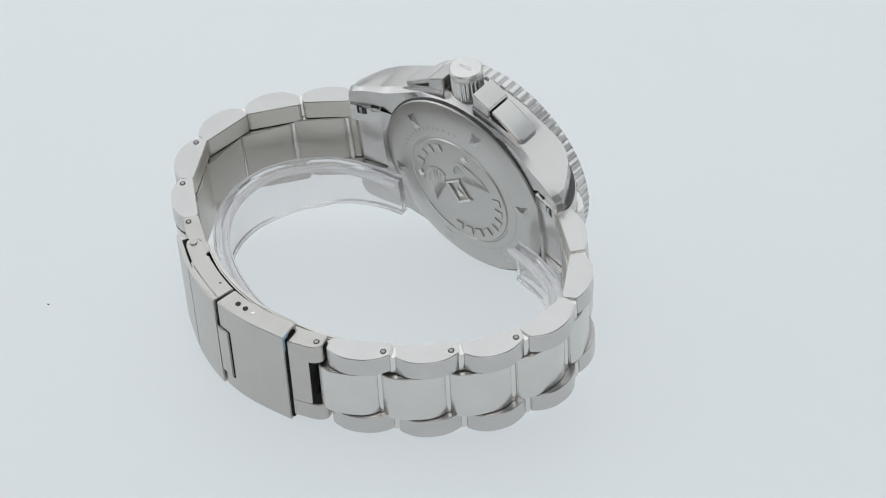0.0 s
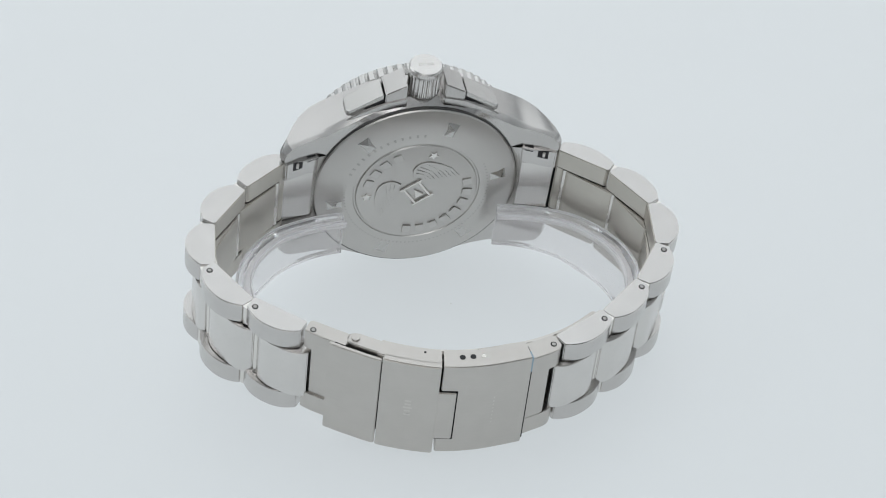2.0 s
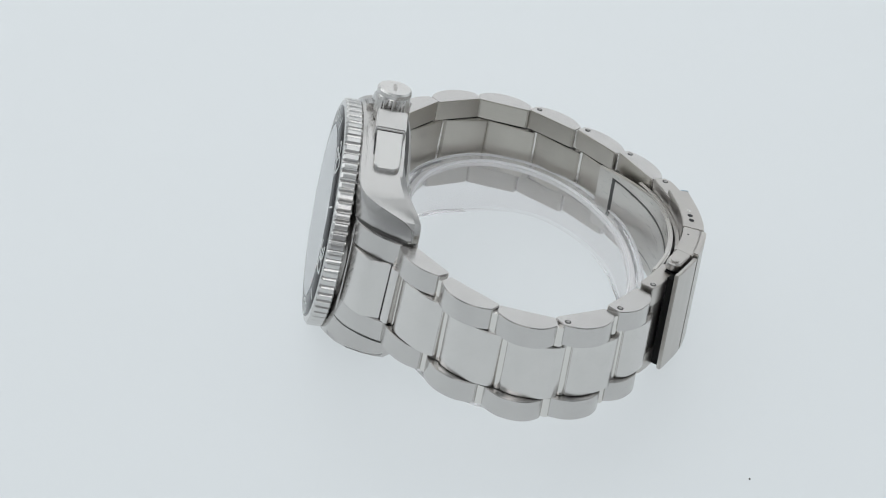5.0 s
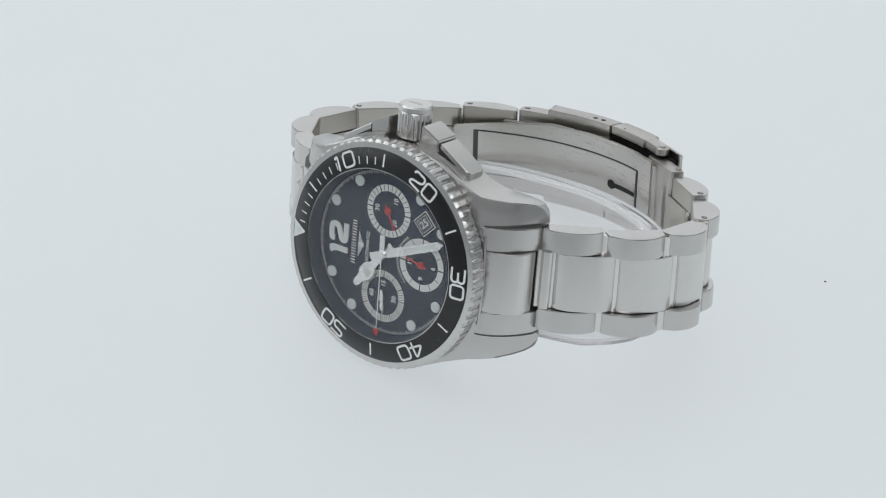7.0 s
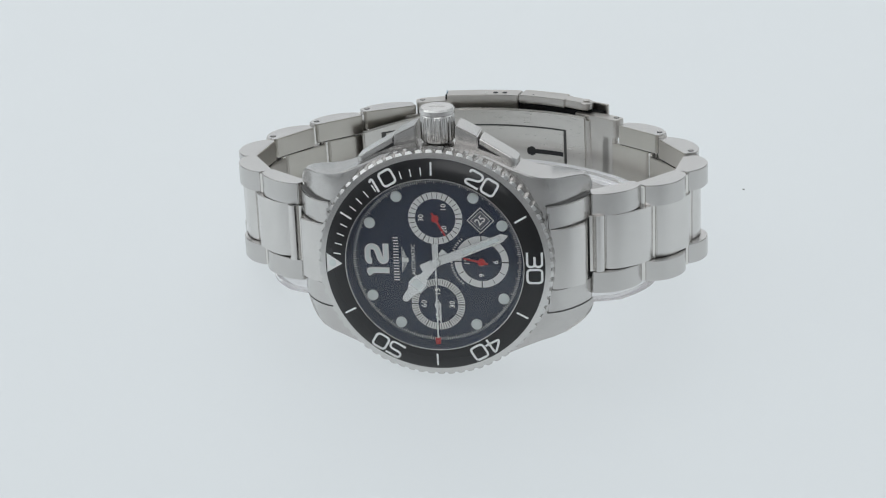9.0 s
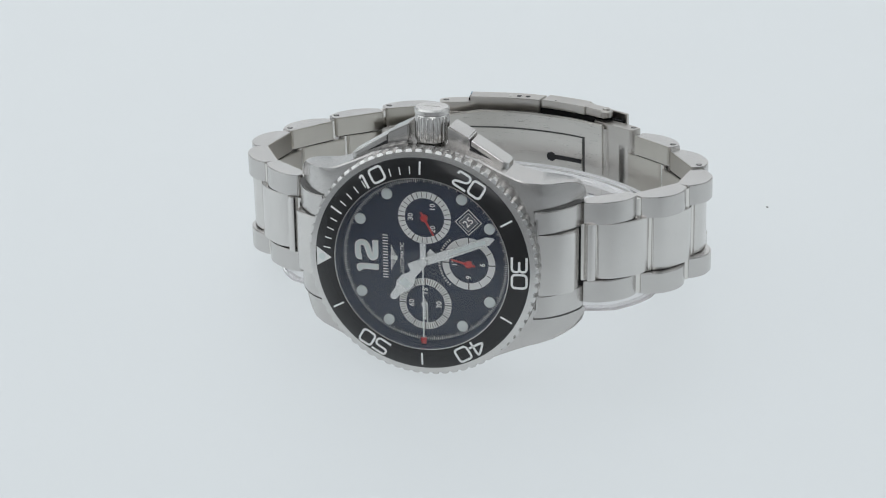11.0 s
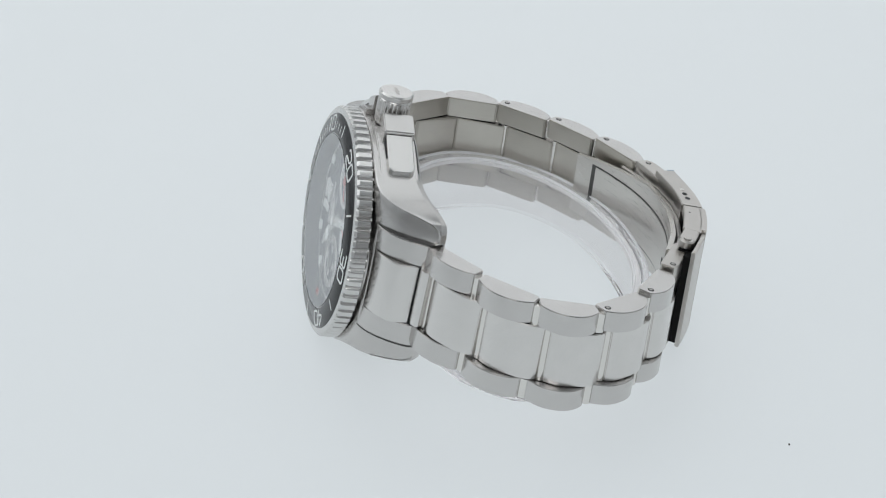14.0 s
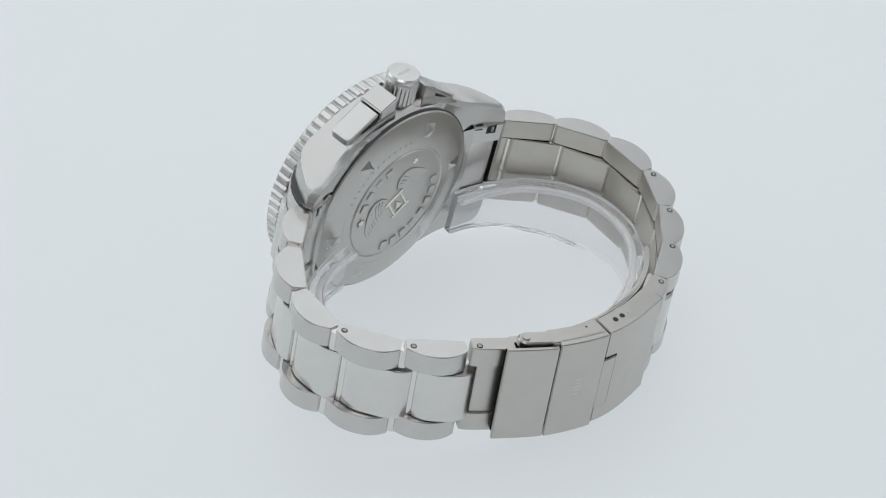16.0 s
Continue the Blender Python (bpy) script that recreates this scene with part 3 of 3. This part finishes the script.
def length(path, upto):
    return sum((Vector(b) - Vector(a)).length for a, b in zip(path[:upto], path[1:upto + 1]))


def hang(bm, top, lean):
    """Let what was drawn below x = 0 hang from the height top, leaning by some degrees."""
    c, s = math.cos(radians(lean)), math.sin(radians(lean))
    for v in bm.verts:
        v.co = Vector((top + v.co.x * c, v.co.y, v.co.z + v.co.x * s))
    return bm


def link_outline(a, b, gap, side, low=THICK, high=2.45, end=0.55, arch=2.4):
    """D-shaped outline of a link from joint a to joint b: straight inside, arched outside."""
    d = (b - a).normalized()
    out = Vector((-d.y, d.x)) * side
    a, b = a + d * gap / 2, b - d * gap / 2
    l = (b - a).length
    pts = [a - out * (low - 0.4) + d * 0.02, a - out * low + d * 0.45, b - out * low - d * 0.45, b - out * (low - 0.4) - d * 0.02]
    steps = 16
    for k in range(steps + 1):
        u = math.sin(math.pi / 2 * (1 - 2 * k / steps))
        pts.append(a + d * (l * (0.5 + 0.5 * u)) + out * (end + (high - end) * (1 - abs(u) ** arch)))
    return [(p.x, p.y) for p in pts]


def two_faced(ob, a, b, side, top, lean):
    """The side towards the wrist gets a darker, warmer and rougher steel."""
    d = (b - a).normalized()
    out = Vector((-d.y, d.x)) * side
    ob.data.materials.append(steel_inner)
    for f in ob.data.polygons:
        c = f.center / MM
        flat_place = Vector((c.y, c.z - (c.x - top) * math.tan(radians(lean))))
        if (flat_place - a).dot(out) < -THICK + 0.3:
            f.material_index = 1
    return ob


def pin_hole(p, top, parent):
    for name, r, x0, x1, mat in (("pin_hole", 0.54, 0.0, 0.04, black_ink), ("pin_end", 0.34, 0.02, 0.08, steel_engraved)):
        h = disc(r, x0, x1, 20)
        h.transform(Matrix.Translation((top, p[0], p[1])) @ Matrix.Rotation(radians(90), 4, "Y"))
        part(name, h, mat, parent)


def side_of_band(path, tops, side, pinned, last):
    joints = [Vector(p) for p in path]
    for i in range(last):
        a, b = joints[i], joints[i + 1]
        top, wide, lean = (tops[i] + tops[i + 1]) / 2, (WIDE[i] + WIDE[i + 1]) / 2, (LEAN[i] + LEAN[i + 1]) / 2
        o = link_outline(a, b, 0.6, side, THICK, ((2.0, 2.6, 3.0, 2.8, 2.5, 2.45) if side > 0 else (2.3, 3.0, 3.2, 2.9, 2.5, 2.45))[i])
        edge = wide * 0.215
        for x0, x1 in ((-edge, 0), (-wide, -wide + edge)):
            ob = two_faced(on("outer_link", smooth(hang(prism(o, x0, x1, "x", 0.16), top, lean), 28), steel_band), a, b, side, top, lean)
            if x1 == 0 and i >= pinned:
                pin_hole(a + (b - a).normalized() * 1.6, top, ob)
    for i in range(1, last):
        for x0, x1 in ((-WIDE[i] * 0.215, -0.35), (-WIDE[i] + 0.35, -WIDE[i] * 0.785)):
            rod = lathe([(0, x0), (1.15, x0), (1.15, x1), (0, x1)], 16)
            d = (joints[i] - joints[i - 1]).normalized()
            c = joints[i] - Vector((-d.y, d.x)) * side * 0.55
            rod.transform(Matrix.Translation((0, c.x, c.y)) @ Matrix.Rotation(radians(90), 4, "Y"))
            on("link_bush", smooth(hang(rod, tops[i], LEAN[i])), steel_polished)
    shift = 2.5
    ends = [0.2] + [length(path, i) + shift for i in range(last)]
    for i, s in enumerate(ends):
        e = ends[i + 1] if i + 1 < len(ends) else length(path, last) + 1.7
        a, b = along(path, s), along(path, e)
        q = max(0.0, i - 0.5)
        top, wide, lean = (float(np.interp(q, range(len(v)), v)) for v in (tops, WIDE, LEAN))
        edge = wide * 0.215 + 0.14
        o = link_outline(a, b, 0.62 if i else 0.5, side, THICK, 2.35 if i else 1.9, 0.9 if i else 1.5, 3.2)
        two_faced(on("centre_link", smooth(hang(prism(o, -wide + edge, -edge, "x", 0.14), top, lean), 28), steel_across), a, b, side, top, lean)
        rod = lathe([(0, -wide + edge), (0.8, -wide + edge), (0.8, -edge), (0, -edge)], 16)
        rod.transform(Matrix.Translation((0, a.x, a.y)) @ Matrix.Rotation(radians(90), 4, "Y"))
        on("link_pin", smooth(hang(rod, top, lean)), steel_polished)
        if i:
            d = (b - a).normalized()
            c = a - Vector((-d.y, d.x)) * side * (THICK - 0.45)
            rib = lathe([(0, -wide + edge), (0.5, -wide + edge), (0.5, -edge), (0, -edge)], 16)
            rib.transform(Matrix.Translation((0, c.x, c.y)) @ Matrix.Rotation(radians(90), 4, "Y"))
            on("link_rib", smooth(hang(rib, top, lean)), steel_polished)


side_of_band(LEFT, LEFT_TOP, -1, 3, 5)
side_of_band(RIGHT, RIGHT_TOP, 1, 3, 6)

# end links between the lugs
CORE = 5.5
for s in (1, -1):
    o = [(s * 19.0, -4.1), (s * 20.4, -4.6), (s * 21.8, -5.5), (s * 23.2, -6.9), (s * 24.5, -8.7), (s * 25.6, -10.9), (s * 25.9, -12.0), (s * 25.8, -14.3), (s * 25.0, -15.0), (s * 19.0, -12.6)]
    # dark strips just below the surface paint the shade in the narrow seams
    seam_shade = [(y, z - 0.18) for y, z in o[:7]] + [(s * 25.7, -13.8), (s * 19.0, -12.0)]
    for x0, x1 in ((9.72, 9.97), (-9.97, -9.72), (CORE - 0.02, CORE + 0.12), (-CORE - 0.12, -CORE + 0.02)):
        on("seam_shade", prism(seam_shade, x0, x1, "x"), steel_dark)
    for x0, x1 in ((CORE + 0.1, 9.75), (-9.75, -CORE - 0.1)):
        on("end_link", smooth(prism(o, x0, x1, "x", 0.2), 28), steel_band)
    o = [(s * 19.0, -4.2), (s * 21.5, -4.8), (s * 23.3, -5.8), (s * 25.1, -7.4), (s * 25.45, -8.2), (s * 25.45, -13.8), (s * 19.0, -12.4)]
    on("end_link_centre", smooth(prism(o, -CORE, CORE, "x", 0.15), 28), steel_across)
    # black bar added to paint the shade in the gap behind the end link
    bar = prism([(s * 25.3, -11.0), (s * 26.1, -11.7), (s * 26.1, -14.0), (s * 25.3, -13.5)], -CORE, CORE, "x")
    on("end_gap_shade", bar, gap_shade)
    for y0, y1, x0, x1 in ((21.9, 23.7, 7.7, 9.6), (19.5, 21.0, 8.7, 9.9)):
        z0, z1 = -12.6 - 0.4 * (y0 - 19), -12.6 - 0.4 * (y1 - 19)
        on("spring_bar_slot", prism([(s * y0, z0 + 0.3), (s * y1, z1 + 0.3), (s * y1, z1 - 0.04), (s * y0, z0 - 0.04)], x0, x1, "x"), black_ink)
    on("spring_bar", box(8.7, s * 22.9, -14.3, 1.2, 0.5, 0.4, 0.1), steel_satin)

# clasp: drawn downwards from its upper edge
TOP, BROAD, TIP = 12.6, 19.5, 5.5
clasp = on("clasp", bmesh.new(), steel_band, "folding clasp with safety catch")


def shell(line, outer, inner, x0, x1, bev):
    """A curved plate that follows a line in the band's plane."""
    o = offset(line, outer)
    i = offset(line, inner)
    return prism([(p.x, p.y) for p in o + i[::-1]], x0, x1, "x", bev)


def plate(name, line, outer, inner, x0, x1, bev, material=None, parent=None, label=""):
    return part(name, smooth(hang(shell(line, outer, inner, x0, x1, bev), TOP, TIP), 28), material or steel_clasp, parent or clasp, label)


def cut(line, y0, y1):
    return [p for p in line if y0 <= p.x <= y1]


cover_line = glide([(-24.5, -57.2), (-20.0, -60.0), (-14.5, -62.9), (-7.0, -65.2), (0.0, -65.7), (8.6, -64.6), (10.4, -64.1)], 40)
plate("cover_body", cut(cover_line, -6.2, 8.6), -2.0, 1.9, -BROAD, 0, 0.65)
plate("catch", cut(cover_line, -15.3, -6.3), -2.4, -1.0, -BROAD - 0.1, 0.1, 0.45, None, None, "fold-over safety catch")
plate("catch_cheek", cut(cover_line, -16.4, -6.3), -1.55, 1.8, -1.6, 0.1, 0.3)
plate("catch_cheek", cut(cover_line, -15.3, -6.3), -1.6, 1.8, -BROAD - 0.1, -BROAD + 1.5, 0.3)
plate("catch_arm", cut(cover_line, -20.0, -14.9), -1.25, 1.5, -1.5, 0.08, 0.35)
arm_end = lathe([(0, -1.5), (1.15, -1.5), (1.37, -1.25), (1.37, -0.17), (1.15, 0.08), (0, 0.08)], 40)
arm_end.transform(Matrix.Translation((TOP, -19.95, -59.9)) @ Matrix.Rotation(radians(90), 4, "Y"))
part("catch_arm_end", smooth(arm_end), steel_clasp, clasp, "rounded end of the catch arm")
plate("cover_flap", cut(cover_line, -23.2, -15.4), -2.35, -1.6, -BROAD, -0.5, 0.22)
# black filling: the shade of the hollow clasp, put into colour
plate("cover_hollow_shade", cut(cover_line, -21.5, 7.5), -0.9, 1.3, -BROAD + 1.8, -1.8, 0.2, gap_shade)
plate("release_tab", cut(cover_line, -6.7, -3.6), -2.32, -1.5, -16.2, -5.6, 0.35)
plate("release_slot", cut(cover_line, -6.6, -3.35), -2.06, -1.5, -16.5, -5.3, 0.1, gap_shade)
# black strips paint the shade at the cover's end and under the flap
plate("cover_end_shade", cut(cover_line, 7.6, 8.95), -1.6, 1.2, -BROAD + 0.5, -0.6, 0.1, gap_shade)
plate("cover_end_shade", cut(cover_line, -23.0, -15.6), -1.55, -0.2, -BROAD + 0.5, -1.8, 0.1, gap_shade)
plate("film_edge", cut(cover_line, 8.3, 8.72), -2.0, -0.6, -3.2, 0.02, 0.0, blue_film, None, "edge of blue protective film")
for k in range(5):
    plate("catch_mark", cut(cover_line, -11.7 + 0.12 * abs(k - 2), -10.2 - 0.12 * abs(k - 2)), -2.42, -2.2, -11.3 + 0.75 * k, -10.95 + 0.75 * k, 0.0, steel_blade)
for k in range(8):
    plate("cover_mark", cut(cover_line, 2.2, 2.9), -2.02, -1.8, -13.4 + 0.8 * k, -13.0 + 0.8 * k, 0.0, steel_blade)
for x, y, z, r, mat, nm in ((TOP + 0.08, -19.95, -59.9, 0.72, steel_clasp, "rivet"), (TOP, -9.0, -63.9, 0.28, black_ink, "pivot_hole")):
    rv = disc(r, 0, 0.3 if nm == "rivet" else 0.12, 24, 0.08)
    rv.transform(Matrix.Translation((x, y, z)) @ Matrix.Rotation(radians(90), 4, "Y"))
    part(nm, smooth(rv), mat, clasp)
for k, y in enumerate((-3.0, -1.2, 0.6)):
    h = disc(0.5 if k < 2 else 0.36, 0, 0.05, 20)
    h.transform(Matrix.Translation((TOP, y, -65.5)) @ Matrix.Rotation(radians(90), 4, "Y"))
    part("adjustment_hole", h, black_ink if k < 2 else steel_polished, clasp)
for path, i, side, top in ((LEFT, 5, -1, 10.7), (RIGHT, 6, 1, 11.6)):
    a, b = Vector(path[i]), Vector(path[i + 1])
    d = (b - a).normalized()
    wide = 17.4
    edge = wide * 0.215
    o = link_outline(a, b + d * 2.5, 0.6, side, THICK, 1.6 if side > 0 else 0.9, 0.5, 5)
    for x0, x1 in ((-edge, 0), (-wide, -wide + edge)):
        ob = part("clasp_link", smooth(hang(prism(o, x0, x1, "x", 0.16), top, 5.5), 28), steel_clasp, clasp)
        if x1 == 0:
            pin_hole(a + d * 1.6, top, ob)
    o = link_outline(a + d * (1.6 if side < 0 else 2.7), b + d * 2.5, 0.1, side, THICK - 0.05, 1.55 if side > 0 else 0.5, 1.4 if side > 0 else 0.4, 8)
    part("clasp_link_plate", smooth(hang(prism(o, -wide + edge - 0.3, -edge + 0.3, "x", 0.1), top, 5.5), 28), steel_clasp, clasp)
    # floor of the slot; on the right side its shade is painted black
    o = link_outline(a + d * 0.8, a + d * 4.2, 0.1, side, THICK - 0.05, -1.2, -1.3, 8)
    part("clasp_link_floor", smooth(hang(prism(o, -wide + edge - 0.3, -edge + 0.3, "x", 0.05), top, 5.5), 28), gap_shade if side > 0 else steel_clasp, clasp)
BLADE = [(-20.2, -56.6), (-12.0, -60.2), (-2.0, -61.9), (8.0, -60.8), (17.0, -57.0), (23.5, -52.4)]
blade_line = glide(BLADE, 16)
tapered = shell(blade_line, -0.45, 0.45, -17.0, -2.2, 0.25)
for v in tapered.verts:
    if v.co.x > -8 and v.co.y > 6:
        v.co.x -= 0.15 * (v.co.y - 6)
blade = part("blade", smooth(hang(tapered, TOP, TIP), 28), steel_blade, clasp, "smooth steel folding blade of the clasp")
under = glide([(-19.5, -58.4), (-12.0, -61.6), (-2.0, -63.4), (8.0, -62.3), (16.0, -58.9)], 12)
plate("under_blade", under, -0.4, 0.4, -16.5, -3.2, 0.2, steel_satin)
plate("blade_groove", cut(blade_line, -16.5, 20.5), 0.40, 0.5, -14.8, -5.5, 0.0, steel_dark, blade)
plate("blade_panel", cut(blade_line, -16.0, 20.0), 0.40, 0.62, -14.5, -5.8, 0.0, steel_blade, blade)
plate("slot", cut(glide(BLADE, 60), -15.6, -9.4), 0.6, 0.68, -11.2, -10.3, 0.0, black_ink, blade)
for k, (y0, y1, x0, x1) in enumerate(((-9.9, -7.9, -11.2, -10.3), (-9.7, -8.1, -11.5, -10.0), (-9.3, -8.5, -11.7, -9.8))):
    plate("slot_end", cut(glide(BLADE, 60), y0, y1), 0.6, 0.68 + 0.006 * k, x0, x1, 0.0, black_ink, blade)
num = bmesh.new()
for k in range(9):
    merge(num, shell(cut(glide(BLADE, 90), -10.2 + 1.3 * k, -9.4 + 1.3 * k), 0.42, 0.5, -4.9, -3.8, 0.0))
tagged(part("engraved_bars", hang(num, TOP, TIP), steel_blade, blade, "row of faint engraved bars"), kind="stuff")
hinge = lathe([(0, -17.4), (0.9, -17.4), (0.9, -2.9), (0, -2.9)], 20)
hinge.transform(Matrix.Translation((0, -20.6, -57.2)) @ Matrix.Rotation(radians(90), 4, "Y"))
part("hinge", smooth(hang(hinge, TOP, TIP)), steel_clasp, clasp)

# ---- clear plastic band that holds the bracelet open ----
holder = new("bracelet_holder")
tagged(holder, "clear plastic C-shaped holder inside the bracelet", "display holder")
ho = [(-13.8, -15.4), (-20.0, -16.6), (-27.5, -20.2), (-33.5, -27.5), (-35.2, -36.0), (-32.0, -45.0), (-23.5, -52.6), (-12.0, -57.6)]
band_line = glide(ho + [(0.0, -59.0)] + [(-a + 1.6, b) for a, b in ho[::-1]], 10)


def ribbon(line, outer, inner, low, high):
    """An upright strip along the line, whose edges rise and fall with depth."""
    bm = bmesh.new()
    o, i = offset(line, outer), offset(line, inner)
    rows = []
    for k, (p, q) in enumerate(zip(o, i)):
        x0, x1 = low(k, line[k].y), high(k, line[k].y)
        rows.append([bm.verts.new(v) for v in ((x0, p.x, p.y), (x1 - 0.3, p.x, p.y), (x1, p.x * 0.75 + q.x * 0.25, p.y * 0.75 + q.y * 0.25),
                                               (x1, p.x * 0.25 + q.x * 0.75, p.y * 0.25 + q.y * 0.75), (x1 - 0.3, q.x, q.y), (x0, q.x, q.y))])
    for a, b in zip(rows, rows[1:]):
        for k in range(6):
            bm.faces.new((a[k], a[(k + 1) % 6], b[(k + 1) % 6], b[k]))
    bm.faces.new(rows[0])
    bm.faces.new(rows[-1][::-1])
    return smooth(bm, 40)


def low_edge(k, z):
    return float(np.interp(z, [-60, -45, -30, -22, -15], [-9.2, -11.4, -13.6, -13.6, -12.0]))


def high_edge(k, z):
    return float(np.interp(z, [-60, -45, -30, -20, -15], [0.6, -0.6, -1.4, -2.4, -3.5]))


part("band", ribbon(band_line, -0.7, 0.7, low_edge, high_edge), plastic, holder, m=SEAT)
part("lip", ribbon(band_line, 0.72, 1.0, low_edge, lambda k, z: low_edge(k, z) + 0.6), plastic, holder, m=SEAT)
part("rim", ribbon(band_line, 0.72, 2.2, lambda k, z: high_edge(k, z) - 0.9, high_edge), plastic_rim, holder, m=SEAT)
part("outer_bead", ribbon(band_line, -0.75, -0.3, lambda k, z: high_edge(k, z) + 0.01, lambda k, z: high_edge(k, z) + 0.4), plastic_edge, holder, m=SEAT)
part("inner_bead", ribbon(band_line, 1.8, 2.25, lambda k, z: high_edge(k, z) + 0.01, lambda k, z: high_edge(k, z) + 0.4), plastic_edge, holder, m=SEAT)

for ob in holder.children:
    ob.visible_shadow = False

# ---- dust on the platform ----
speck = bmesh.new()
bmesh.ops.create_icosphere(speck, subdivisions=1, radius=0.22)
speck.transform(Matrix.Diagonal((1.3, 0.8, 0.6, 1)))
dust = new("dust_speck")
tagged(dust, "tiny grey speck of dust on the white disc", "dust")
part("grain", speck, dust_grey, dust, m=Matrix.Translation((-0.05602, -0.04720, 0.0001)))


faint = copy_thing(dust, pose(0, 0, 0))
faint["label"] = "faint pale speck of dust on the white disc"
for ob in faint.children:
    ob.data = ob.data.copy()
    ob.data.materials[0] = pale_dust
    ob.matrix_basis = Matrix.Translation((0.0018, -0.0009, 0.0001)) @ Matrix.Diagonal((0.6, 0.6, 0.5, 1))


def motions():
    rows = [(t, pose(0, 0, 0, 0, 0, a)) for t, a in TURN]
    for thing in (turntable, watch, holder, dust, faint):
        walk(thing, rows)


motions()
